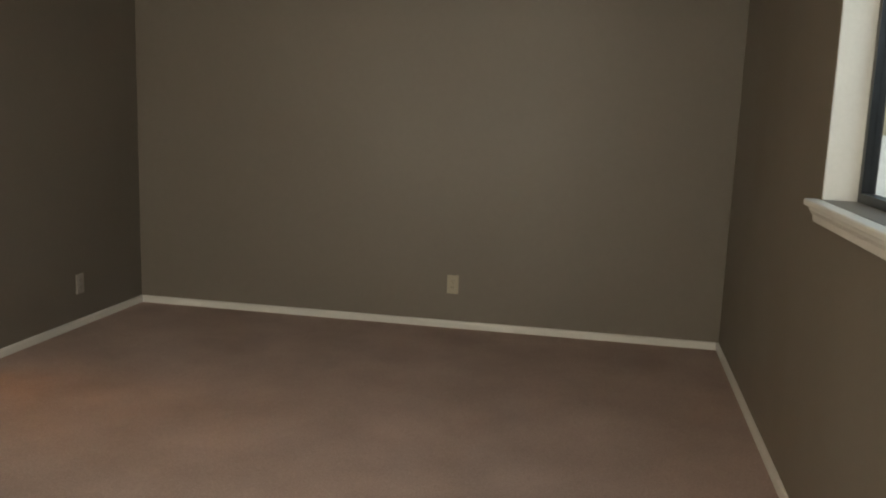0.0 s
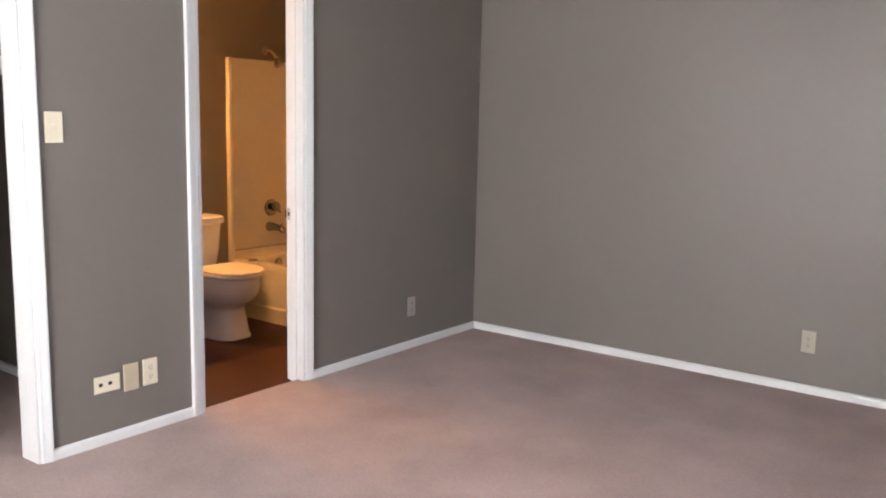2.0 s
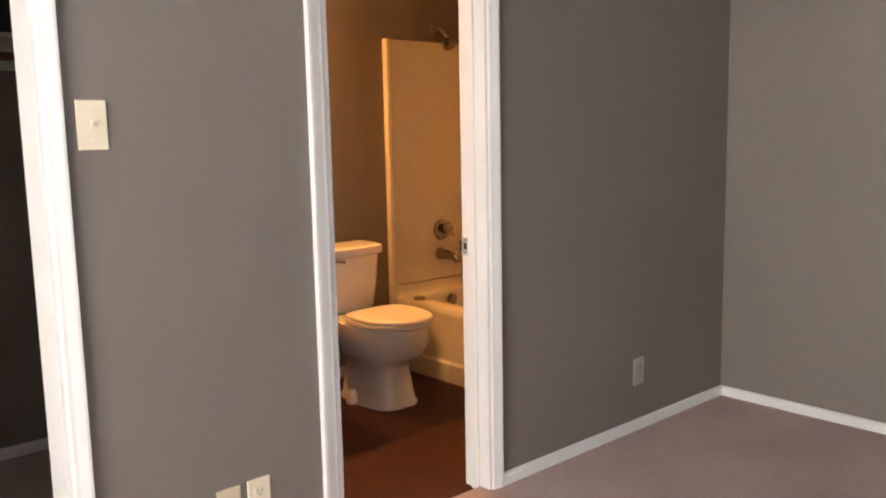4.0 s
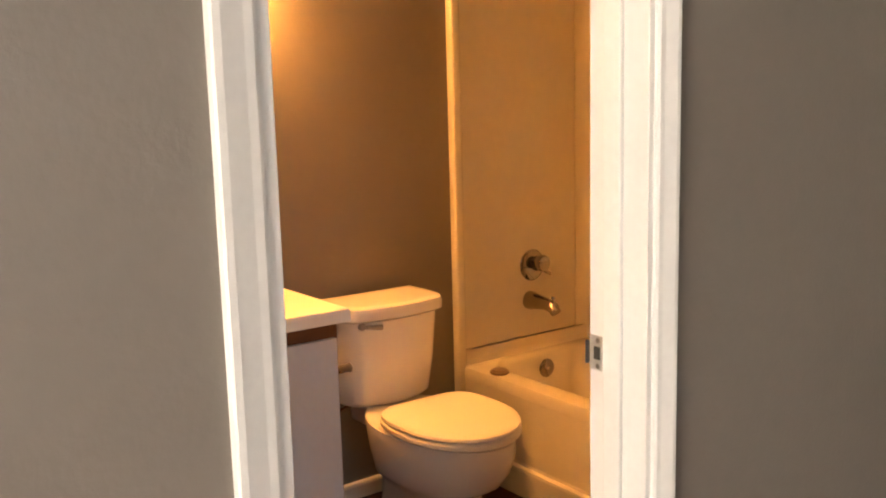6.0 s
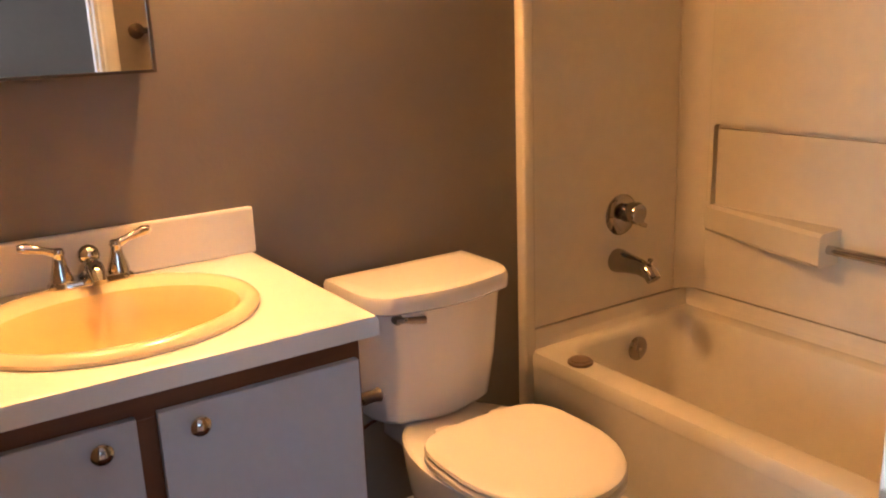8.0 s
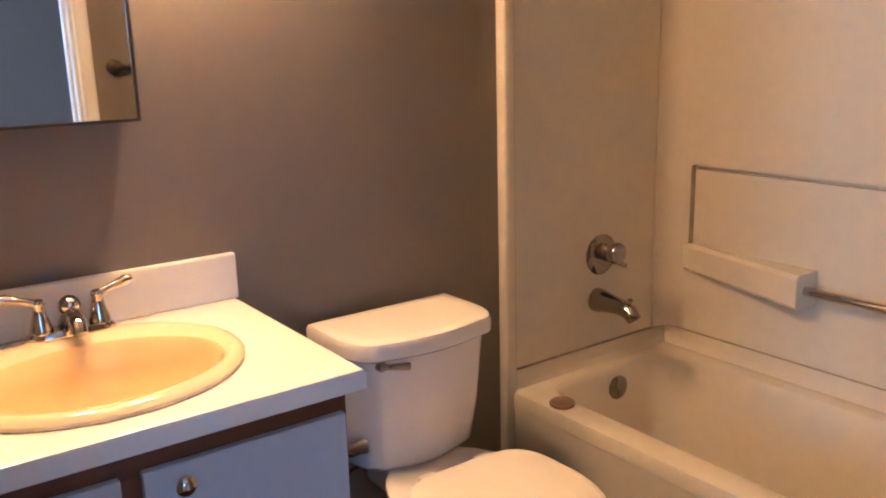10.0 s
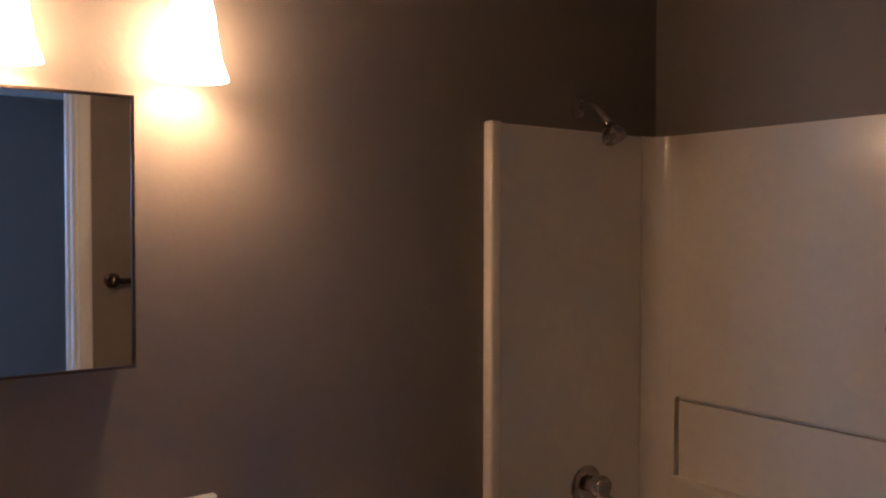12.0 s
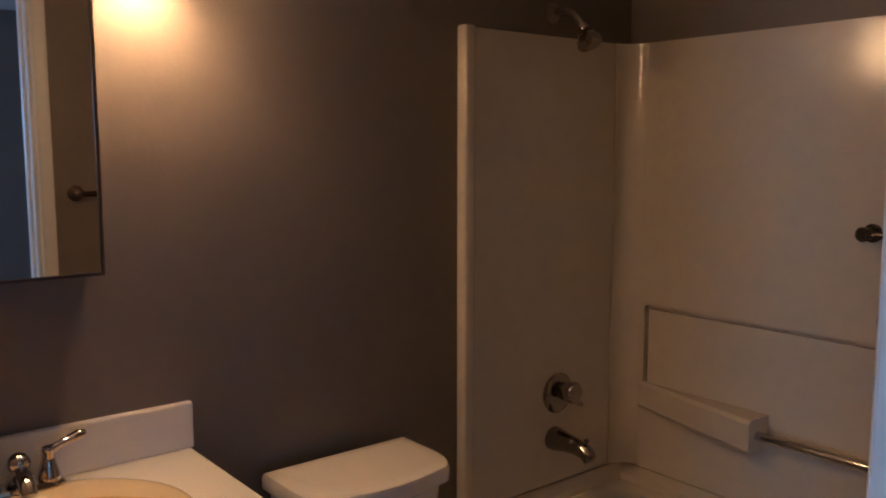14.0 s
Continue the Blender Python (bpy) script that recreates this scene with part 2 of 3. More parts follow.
structure("wall_west", boxes((-0.12, 0, DOOR_R + J, BATH_N - 0.0005, 0, H), (-0.12, 0, CLOS_R + J, DOOR_L - J, 0, H),
                             (-0.12, 0, SOUTH, CLOS_L - J, 0, H), (-0.12, 0, DOOR_L - J, DOOR_R + J, DOOR_H + J, H),
                             (-0.12, 0, CLOS_L - J, CLOS_R + J, DOOR_H + J, H), (-0.0005, 0.0, BATH_N - 0.001, FAR, 0, H)), WALL,
          "taupe-painted wall with the bathroom and closet doorways", "wall")
structure("wall_bath_west", boxes((-1.67, BATH_W, SOUTH - 0.12, BATH_N - 0.0005, -0.1, H)), WALL, "taupe-painted wall behind vanity and toilet", "wall")
structure("wall_closet", boxes((BATH_W + 0.0005, -0.1205, -0.94, BATH_S, -0.1, H)), WALL, "taupe-painted wall between closet and bathroom", "wall")
structure("wall_south", boxes((BATH_W + 0.0005, REAR[0], SOUTH - 0.12, SOUTH, 0, H), (REAR[1], 3.805, SOUTH - 0.12, SOUTH, 0, H),
                              (REAR[0], REAR[1], SOUTH - 0.12, SOUTH, 0, REAR[2]), (REAR[0], REAR[1], SOUTH - 0.12, SOUTH, REAR[3], H)), WALL, "plain taupe-painted wall at the room's rear", "wall")
structure("wall_east", boxes((EAST, 3.805, SOUTH, WIN_S, 0, H), (EAST, 3.805, WIN_N, FAR, 0, H),
                             (EAST, 3.805, WIN_S, WIN_N, 0, WIN_B), (EAST, 3.805, WIN_S, WIN_N, WIN_T, H)), WALL,
          "taupe-painted wall with the bedroom window", "wall")


def baseboard(axis, at, a, b, out):
    """A low white skirting with a rounded top along a wall face, standing out towards out."""
    prof = [(0.0, 0.0), (0.013, 0.0), (0.013, 0.044), (0.010, 0.053), (0.004, 0.058), (0.0, 0.058)]
    bm = bmesh.new()
    rings = []
    for s in (a, b):
        rings.append([(at + out * d, s, z) if axis == "x" else (s, at + out * d, z) for d, z in prof])
    loft(bm, rings)
    return structure("baseboard", bm, TRIM, "low white-painted wooden baseboard along the wall", "baseboard")


baseboard("y", FAR, 0.0135, EAST - 0.0135, -1)
baseboard("x", 0.0, 0.0005, FAR - 0.0005, 1)
baseboard("x", 0.0, -1.3975, -0.7455, 1)
baseboard("x", 0.0, SOUTH, CLOS_L - 0.066, 1)
baseboard("x", EAST, SOUTH, FAR - 0.0005, -1)
baseboard("y", SOUTH, 0.0135, EAST - 0.0135, 1)
baseboard("x", BATH_W, -0.02, 0.7215, 1)
baseboard("x", BATH_W, SOUTH, -0.9405, 1)
baseboard("y", -0.94, BATH_W + 0.0135, -0.121, -1)


def casing_leg(bm, y_in, y_out, x, out, z1):
    """One moulded upright: thin at the opening, thick at the outer edge."""
    w = y_out - y_in
    prof = [(0.0, 0.0), (0.0, 0.007), (0.10, 0.010), (0.30, 0.011), (0.55, 0.014), (0.80, 0.017), (0.96, 0.017), (1.0, 0.013), (1.0, 0.0)]
    loft(bm, [[(x + out * d, y_in + w * f, z) for f, d in prof] for z in (0.0, z1)])


def casing_head(bm, y0, y1, z_in, width, x, out):
    prof = [(0.0, 0.0), (0.0, 0.007), (0.10, 0.010), (0.30, 0.011), (0.55, 0.014), (0.80, 0.017), (0.96, 0.017), (1.0, 0.013), (1.0, 0.0)]
    loft(bm, [[(x + out * d, y, z_in + width * f) for f, d in prof] for y in (y0, y1)])


def doorway(name, yl, yr, label, inside=True):
    """Jamb boards, stop and moulded casing round an opening in the west wall."""
    top = thing(name, (0, 0, 0), label, "door frame", kind="structure")
    part("jamb", boxes((-0.1205, 0.0015, yl - J, yl, 0, DOOR_H), bevel=0.0015), TRIM, top)
    part("jamb", boxes((-0.1205, 0.0015, yr, yr + J, 0, DOOR_H), bevel=0.0015), TRIM, top)
    part("head_jamb", boxes((-0.1205, 0.0015, yl - J, yr + J, DOOR_H, DOOR_H + J), bevel=0.0015), TRIM, top)
    w, rev = 0.045, 0.012
    for x, out in ((0.0, 1), (-0.12, -1))[:2 if inside else 1]:
        for y_in, y_out in ((yl - rev - 0.006, yl - rev - 0.016 - w), (yr + rev, yr + rev + w)):
            bm = bmesh.new()
            casing_leg(bm, y_in, y_out, x, out, DOOR_H + rev + w)
            part("casing_upright", bm, TRIM, top)
        bm = bmesh.new()
        casing_head(bm, yl - rev - 0.006, yr + rev, DOOR_H + rev, w, x, out)
        part("casing_head", bm, TRIM, top)
    return top


bath_frame = doorway("door_1", DOOR_L, DOOR_R, "white-painted bathroom door frame with moulded casing")
part("door_stop", boxes((-0.082, -0.047, DOOR_R - 0.010, DOOR_R, 0, DOOR_H - 0.001), bevel=0.002), TRIM, bath_frame)
part("door_stop", boxes((-0.082, -0.047, DOOR_L, DOOR_L + 0.008, 0, DOOR_H - 0.001), bevel=0.002), TRIM, bath_frame)
closet_frame = doorway("door_2", CLOS_L, CLOS_R, "white-painted closet door frame, standing open")

# strike plate on the latch side, hinge leaves on the other
sp = thing("strike_plate", (-0.10, DOOR_R, 0.872), "worn dull steel strike plate let into the door jamb", "strike plate")
bm = boxes((-0.019, 0.008, -0.0025, -0.0005, -0.030, 0.030), bevel=0.0006)
part("plate", bm, STEEL, sp)
bm = bmesh.new()
loft(bm, [[(x, y, z) for x, y in ((-0.0195, -0.0026), (-0.0225, -0.0036), (-0.0250, -0.0066), (-0.0236, -0.0080), (-0.0215, -0.0054), (-0.0195, -0.0046))] for z in (-0.020, 0.020)])
part("lip", bm, SLOT, sp, "curved dark latch lip")
part("latch_hole", boxes((-0.009, 0.005, -0.0035, -0.0026, -0.011, 0.011)), SLOT, sp)
for s in (-1, 1):
    bm = bmesh.new()
    lathe(bm, (0.0, -0.0037, s * 0.022), [(0, 0.0045), (0.0008, 0.004), (0.0012, 0.001)], "y", 12)
    part("screw", bm, NICKEL, sp)


def hinge(z):
    h = thing("hinge", (-0.112, DOOR_L, z), "aged brass door hinge on the white jamb", "hinge", "hinges of the bathroom door")
    part("leaf", boxes((-0.006, 0.028, 0.0005, 0.0025, -0.042, 0.042), bevel=0.0006), BRASS, h)
    for k in range(3):
        bm = bmesh.new()
        lathe(bm, (-0.010, 0.007, -0.042 + 0.0285 * k), [(0, 0.004), (0.001, 0.0068), (0.0265, 0.0068), (0.0275, 0.004)], "z", 14)
        part("knuckle", bm, BRASS, h, smooth=True)
    return h


for z in (0.20, 1.04, 1.78):
    hinge(z)

# ---- window ----
win = thing("window_1", (EAST, 0, 0), "bedroom window with dark bronze frame and white sill", "window", kind="structure")
part("reveal", boxes((0.0005, 0.105, WIN_N - 0.0005, WIN_N - 0.013, WIN_B, WIN_T - 0.013), (0.0005, 0.105, WIN_S + 0.0005, WIN_S + 0.013, WIN_B, WIN_T - 0.013),
                     (0.0005, 0.105, WIN_S, WIN_N, WIN_T - 0.013, WIN_T - 0.0005)), TRIM, win)
sill = part("window_sill", boxes((-0.045, 0.105, WIN_S - 0.045, WIN_N + 0.045, WIN_B - 0.024, WIN_B - 0.001), bevel=0.006), TRIM, win)
bm = bmesh.new()
loft(bm, [[(-d, y, WIN_B - 0.0245 - z) for d, z in ((0.0, 0.0), (0.03, 0.0), (0.028, 0.012), (0.016, 0.028), (0.013, 0.05), (0.0, 0.052))]
          for y in (WIN_S - 0.03, WIN_N + 0.03)])
part("sill_apron", bm, TRIM, win)
fy0, fy1, fz0, fz1 = WIN_S + 0.013, WIN_N - 0.013, WIN_B - 0.001, WIN_T - 0.013
mid = (fy0 + fy1) / 2
part("window_frame", boxes((0.105, 0.150, fy0, fy0 + 0.03, fz0, fz1), (0.105, 0.150, fy1 - 0.03, fy1, fz0, fz1), (0.105, 0.150, fy0 + 0.03, fy1 - 0.03, fz0, fz0 + 0.03),
                           (0.105, 0.150, fy0 + 0.03, fy1 - 0.03, fz1 - 0.03, fz1), (0.108, 0.147, mid - 0.018, mid + 0.018, fz0 + 0.03, fz1 - 0.03)), BRONZE, win)
for a, b in ((fy0 + 0.03, mid - 0.018), (mid + 0.018, fy1 - 0.03)):
    pane = part("pane", boxes((0.124, 0.129, a, b, fz0 + 0.03, fz1 - 0.03)), GLASS, win)
    pane.visible_shadow = False
structure("ground", boxes((3.81, 160, -120, 120, -0.5, -0.3), (-60, 3.81, -120, SOUTH - 0.13, -0.5, -0.3)), LAWN, "pale sunlit yard outside the windows", "yard")
win2 = thing("window_2", (0, SOUTH, 0), "rear bedroom window with dark bronze frame", "window", kind="structure")
part("window_frame", boxes((REAR[0], REAR[0] + 0.035, -0.10, -0.055, REAR[2], REAR[3]), (REAR[1] - 0.035, REAR[1], -0.10, -0.055, REAR[2], REAR[3]),
                           (REAR[0] + 0.035, REAR[1] - 0.035, -0.10, -0.055, REAR[2], REAR[2] + 0.035), (REAR[0] + 0.035, REAR[1] - 0.035, -0.10, -0.055, REAR[3] - 0.035, REAR[3]),
                           (1.58, 1.62, -0.098, -0.057, REAR[2] + 0.035, REAR[3] - 0.035)), BRONZE, win2)
for a, b in ((REAR[0] + 0.035, 1.58), (1.62, REAR[1] - 0.035)):
    pane = part("pane", boxes((a, b, -0.080, -0.075, REAR[2] + 0.035, REAR[3] - 0.035)), GLASS, win2)
    pane.visible_shadow = False


# ---- plates on the walls ----
def wall_plate(name, at, face, label, category, mat, slots, w=0.070, h=0.115, group=""):
    """A bevelled cover plate; face is the way it looks; slots lists the pieces on it."""
    t = thing(name, at, label, category, group)
    part("cover", box(bmesh.new(), -w / 2, w / 2, -0.006, 0.0, -h / 2, h / 2, 0.0025), mat, t)
    for kind, u, v in slots:
        if kind == "outlet":
            bm = bmesh.new()
            loft(bm, [[(u + p[0], -d, v + p[1]) for p in [(q[0], q[1]) for q in oval(0, 0, 0, 0.0165, 0.0145, 3.0, 24)]] for d in (0.005, 0.0082)])
            o = part("receptacle", bm, mat, t)
            for s in (-0.0062, 0.0062):
                part("slot", boxes((u + s - 0.0012, u + s + 0.0012, -0.0086, -0.0080, v - 0.002, v + 0.0065)), SLOT, o)
            bm = bmesh.new()
            lathe(bm, (u, -0.0080, v - 0.008), [(0, 0.0024), (-0.0006, 0.0024)], "y", 10)
            part("ground_hole", bm, SLOT, o)
        elif kind == "screw":
            bm = bmesh.new()
            lathe(bm, (u, -0.0058, v), [(0, 0.0036), (-0.0008, 0.0032), (-0.0012, 0.001)], "y", 12)
            part("screw", bm, mat, t)
        elif kind == "jack":
            part("jack", boxes((u - 0.008, u + 0.008, -0.0072, -0.0055, v - 0.007, v + 0.007), bevel=0.001), SLOT, t)
        elif kind == "toggle":
            part("toggle_slot", boxes((u - 0.0055, u + 0.0055, -0.0068, -0.0055, v - 0.012, v + 0.012)), mat, t)
            bm = bmesh.new()
            loft(bm, [[(u - 0.0042, -0.006, v - 0.007), (u + 0.0042, -0.006, v - 0.007), (u + 0.0042, -0.006, v + 0.007), (u - 0.0042, -0.006, v + 0.007)],
                      [(u - 0.0035, -0.016, v + 0.004), (u + 0.0035, -0.016, v + 0.004), (u + 0.0035, -0.016, v + 0.010), (u - 0.0035, -0.016, v + 0.010)]])
            part("toggle", bm, mat, t)
    turn = {"-y": 0, "+x": 90}[face]
    t.rotation_euler = (0, 0, radians(turn))
    return t


two = [("outlet", 0, 0.0195), ("outlet", 0, -0.0195), ("screw", 0, 0)]
wall_plate("electrical_outlet", (0.0, 0.818, 0.264), "+x", "taupe-painted duplex outlet low on the wall", "outlet", PLATEGREY, two, group="bedroom outlets")
wall_plate("electrical_outlet", (2.076, FAR, 0.284), "-y", "dull beige duplex outlet low on the wall", "outlet", PLATEDULL, two, group="bedroom outlets")
wall_plate("electrical_outlet", (0.0, -0.957, 0.272), "+x", "ivory duplex outlet beside the bathroom doorway", "outlet", PLATE, two, group="bedroom outlets")
wall_plate("blank_plate", (0.0, -1.048, 0.269), "+x", "tan blank cover plate between two outlets", "wall plate", material("tan_plate", (0.50, 0.42, 0.29), 0.45, vary=0.08, scale=30, fine=200),
           [("screw", 0, 0.03), ("screw", 0, -0.03)])
wall_plate("cable_plate", (0.0, -1.158, 0.266), "+x", "ivory sideways cable and phone plate low on the wall", "wall plate", PLATE,
           [("jack", 0.012, 0), ("jack", -0.03, 0), ("screw", -0.05, 0), ("screw", 0.05, 0)], 0.115, 0.070)
wall_plate("light_switch", (0.0, -1.335, 1.300), "+x", "ivory toggle light switch between the two doorways", "light switch", PLATE,
           [("toggle", 0, 0), ("screw", 0, 0.03), ("screw", 0, -0.03)])

# ---- closet ----
shelf = thing("closet_shelf", (BATH_W, -0.94, 1.62), "white-painted closet shelf with hanging rod", "shelf")
part("board", boxes((0.0005, 0.31, -2.2, -0.0005, 0.0, 0.019), bevel=0.002), TRIM, shelf)
part("cleat", boxes((0.0005, 0.019, -2.2, -0.0005, -0.09, -0.0005), bevel=0.002), TRIM, shelf)
part("cleat", boxes((0.0195, 0.60, -0.0195, -0.0005, -0.09, -0.0005), bevel=0.002), TRIM, shelf)
bm = bmesh.new()
tube(bm, [(0.27, -2.2, -0.06), (0.27, -0.020, -0.06)], 0.016, 14)
part("hanging_rod", bm, OAK, shelf, "dark wooden hanging rod")
for y in (-0.45, -1.4):
    bm = boxes((0.0195, 0.28, y - 0.012, y + 0.012, -0.014, -0.0008), (0.0195, 0.03, y - 0.012, y + 0.012, -0.24, -0.0145))
    tube(bm, [(0.028, y, -0.22), (0.255, y, -0.018)], 0.008, 8)
    part("bracket", bm, BRONZE, shelf)

# ---- bathtub and surround ----
TX0, TX1, TY0, TY1, RIM = BATH_W + 0.001, -0.1215, 0.742, BATH_N - 0.001, 0.384


def round_rect(x0, x1, y0, y1, z, r, n=6):
    out = []
    for cx, cy, a0 in ((x1 - r, y1 - r, 0), (x0 + r, y1 - r, 90), (x0 + r, y0 + r, 180), (x1 - r, y0 + r, 270)):
        for i in range(n + 1):
            a = radians(a0 + 90 * i / n)
            out.append((cx + r * math.cos(a), cy + r * math.sin(a), z))
    return out


tub = thing("bathtub", (0, 0, 0), "almond fibreglass alcove bathtub with plain apron", "bathtub")
bm = bmesh.new()
loft(bm, [round_rect(TX0, TX1, 0.746, TY1, 0.34, 0.006), round_rect(TX0, TX1, 0.746, TY1, RIM - 0.014, 0.006), round_rect(TX0 + 0.003, TX1 - 0.003, 0.750, TY1 - 0.003, RIM - 0.004, 0.008),
          round_rect(TX0 + 0.012, TX1 - 0.012, 0.760, TY1 - 0.012, RIM, 0.012),
          round_rect(TX0 + 0.060, TX1 - 0.085, 0.820, TY1 - 0.075, RIM, 0.09), round_rect(TX0 + 0.070, TX1 - 0.097, 0.831, TY1 - 0.085, RIM - 0.005, 0.09),
          round_rect(TX0 + 0.078, TX1 - 0.110, 0.838, TY1 - 0.092, RIM - 0.022, 0.09), round_rect(TX0 + 0.105, TX1 - 0.20, 0.853, TY1 - 0.115, 0.16, 0.10),
          round_rect(TX0 + 0.125, TX1 - 0.26, 0.873, TY1 - 0.135, 0.09, 0.10), round_rect(TX0 + 0.17, TX1 - 0.31, 0.93, TY1 - 0.18, 0.065, 0.10)], cap_start=False)
part("basin", bm, FIBERGLASS, tub, smooth=True)
bm = bmesh.new()
prof = [(0.7465, 0.352), (0.748, 0.335), (0.752, 0.110), (0.750, 0.100), (0.738, 0.094), (0.736, 0.086), (0.736, -0.005), (0.80, -0.005), (0.80, 0.352)]
loft(bm, [[(x, y, z) for y, z in prof] for x in (TX0, TX1)])
part("apron", bm, FIBERGLASS, tub)
bm = bmesh.new()
loft(bm, [[(x, y, z) for y, z in ((1.380, RIM - 0.002), (1.390, 0.402), (1.3945, 0.425), (1.3955, 0.4355), (1.418, 0.4355), (1.418, RIM - 0.002))] for x in (-1.53, TX1 - 0.024)])
part("back_upstand", bm, FIBERGLASS, tub)
bm = bmesh.new()
loft(bm, [[(x, y, z) for x, z in ((-1.549, RIM - 0.002), (-1.514, RIM - 0.002), (-1.524, 0.402), (-1.5285, 0.425), (-1.5295, 0.4355), (-1.549, 0.4355))] for y in (0.755, 1.418)])
part("end_upstand", bm, FIBERGLASS, tub)
ov = bmesh.new()
lathe(ov, (-1.449, 1.092, 0.326), [(0, 0.036), (0.006, 0.036), (0.010, 0.031), (0.012, 0.010)], "x", 24)
o = part("overflow_plate", ov, NICKEL, tub, "dull metal overflow plate", smooth=True)
ov = bmesh.new()
lathe(ov, (-1.4375, 1.092, 0.326), [(0, 0.006), (0.002, 0.005)], "x", 10)
part("screw", ov, CHROME, o)

sur = thing("tub_surround", (0, 0, 0), "almond fibreglass tub surround with moulded ledge and grab bar", "tub surround")
TOP = 1.745
bm = bmesh.new()
box(bm, BATH_W + 0.0005, -1.530, 0.7605, 1.332, 0.4405, TOP, 0.003)
part("end_panel", bm, FIBERGLASS, sur)
bm = bmesh.new()
box(bm, BATH_W + 0.0005, -1.512, 0.722, 0.760, 0.0, TOP + 0.003, 0.008, 3)
part("edge_flange", bm, FIBERGLASS, sur, smooth=True)
bm = bmesh.new()   # hollow corner
ring = []
for i in range(9):
    a = radians(90 * i / 8)
    ring.append((-1.528 + 0.062 * (1 - math.cos(a)), 1.333 + 0.062 * math.sin(a)))
ring += [(-1.466, 1.4195), (-1.5495, 1.4195), (-1.5495, 1.333)]
loft(bm, [[(x, y, z) for x, y in ring] for z in (0.4405, TOP)])
part("corner_cove", bm, FIBERGLASS, sur, smooth=True)
X0, X1, Z0, Z1 = -1.4500, -0.195, 0.66, 0.957
for r in ((-1.4655, -0.140, 1.395, 1.4195, Z1, TOP), (-1.4655, X0, 1.395, 1.4195, Z0, Z1), (-1.4655, -0.140, 1.395, 1.4195, 0.4405, Z0), (X1, -0.140, 1.395, 1.4195, Z0, Z1),
          (X0, X1, 1.4175, 1.4195, Z0, Z1), (X0 + 0.013, X1 - 0.013, 1.4000, 1.4174, Z0, Z1 - 0.013)):
    part("back_panel", boxes(r), FIBERGLASS, sur)
for xc, s_ in ((X0, 1), (X1, -1)):     # rounded upper corners of the groove
    bm = bmesh.new()
    ring = [(xc, Z1)] + [(xc + s_ * 0.012 * (1 - math.cos(radians(a))), Z1 - 0.012 * (1 - math.sin(radians(a)))) for a in range(0, 91, 15)]
    loft(bm, [[(x, y, z) for x, z in ring] for y in (1.395, 1.4174)])
    part("groove_corner", bm, FIBERGLASS, sur)


def ledge(x_thin, x_thick):
    """A wedge that grows out of the back panel towards the bar."""
    bm = bmesh.new()
    rings = []
    for x, d in ((x_thin, 0.006), (x_thick, 0.092)):
        zl, zh = (0.632, 0.715) if d < 0.05 else (0.620, 0.712)
        rings.append([(x, 1.4120, zl), (x, 1.396 - d + 0.006, zl), (x, 1.396 - d, zl + 0.008), (x, 1.396 - d, zh - 0.010), (x, 1.396 - d + 0.010, zh), (x, 1.4120, zh)])
    loft(bm, rings)
    return part("ledge", bm, FIBERGLASS, sur)


ledge(-1.464, -1.030)
ledge(-0.200, -0.600)
bm = bmesh.new()
tube(bm, [(-1.035, 1.345, 0.665), (-0.595, 1.345, 0.665)], 0.0125, 16)
bar = part("grab_bar", bm, CHROME, sur, "chrome grab bar", smooth=True)
bm = bmesh.new()
box(bm, -0.140, -0.1205, 0.7485, 1.395, 0.4405, TOP, 0.003)
part("end_panel", bm, FIBERGLASS, sur)

hook = thing("towel_bar", (-0.790, 1.395, 1.230), "small dark chrome bar on the tub surround", "towel bar")
for dx in (0.012, 0.45):
    bm = bmesh.new()
    lathe(bm, (dx, 0, 0), [(0, 0.023), (-0.006, 0.023), (-0.010, 0.017), (-0.045, 0.014), (-0.058, 0.018), (-0.064, 0.011)], "y", 20)
    part("post", bm, DARKMETAL, hook, smooth=True)
bm = bmesh.new()
tube(bm, [(0.012, -0.048, 0), (0.45, -0.048, 0)], 0.009, 14)
part("bar", bm, DARKMETAL, hook, smooth=True)

valve = thing("shower_valve", (-1.530, 1.096, 0.716), "round chrome tub and shower valve with a knob", "valve")
bm = bmesh.new()
lathe(bm, (0, 0, 0), [(0.0, 0.060), (0.004, 0.061), (0.010, 0.055), (0.014, 0.040), (0.016, 0.028)], "x", 32)
part("escutcheon", bm, DIMCHROME, valve, smooth=True)
bm = bmesh.new()
lathe(bm, (0.014, 0.004, 0.012), [(0, 0.022), (0.018, 0.021), (0.024, 0.029), (0.048, 0.033), (0.058, 0.028), (0.061, 0.012)], "x", 24)
tube(bm, [(0.045, 0.004, 0.0), (0.050, 0.030, -0.022), (0.052, 0.052, -0.034)], [0.011, 0.009, 0.007], 10)
part("knob", bm, DIMCHROME, valve, smooth=True)

spout = thing("tub_spout", (-1.530, 1.084, 0.580), "chrome tub spout with a diverter knob", "tub spout")
bm = bmesh.new()
tube(bm, [(0.0, 0, 0), (0.012, 0, 0), (0.045, 0, 0.0), (0.095, 0, -0.002), (0.130, 0, -0.010), (0.146, 0, -0.028)], [0.036, 0.036, 0.029, 0.024, 0.023, 0.021], 18)
part("body", bm, DIMCHROME, spout, smooth=True)
bm = bmesh.new()
lathe(bm, (0.130, 0, 0.010), [(0, 0.004), (0.012, 0.004), (0.014, 0.008), (0.020, 0.008), (0.022, 0.004)], "z", 12)
part("diverter_knob", bm, DIMCHROME, spout, smooth=True)

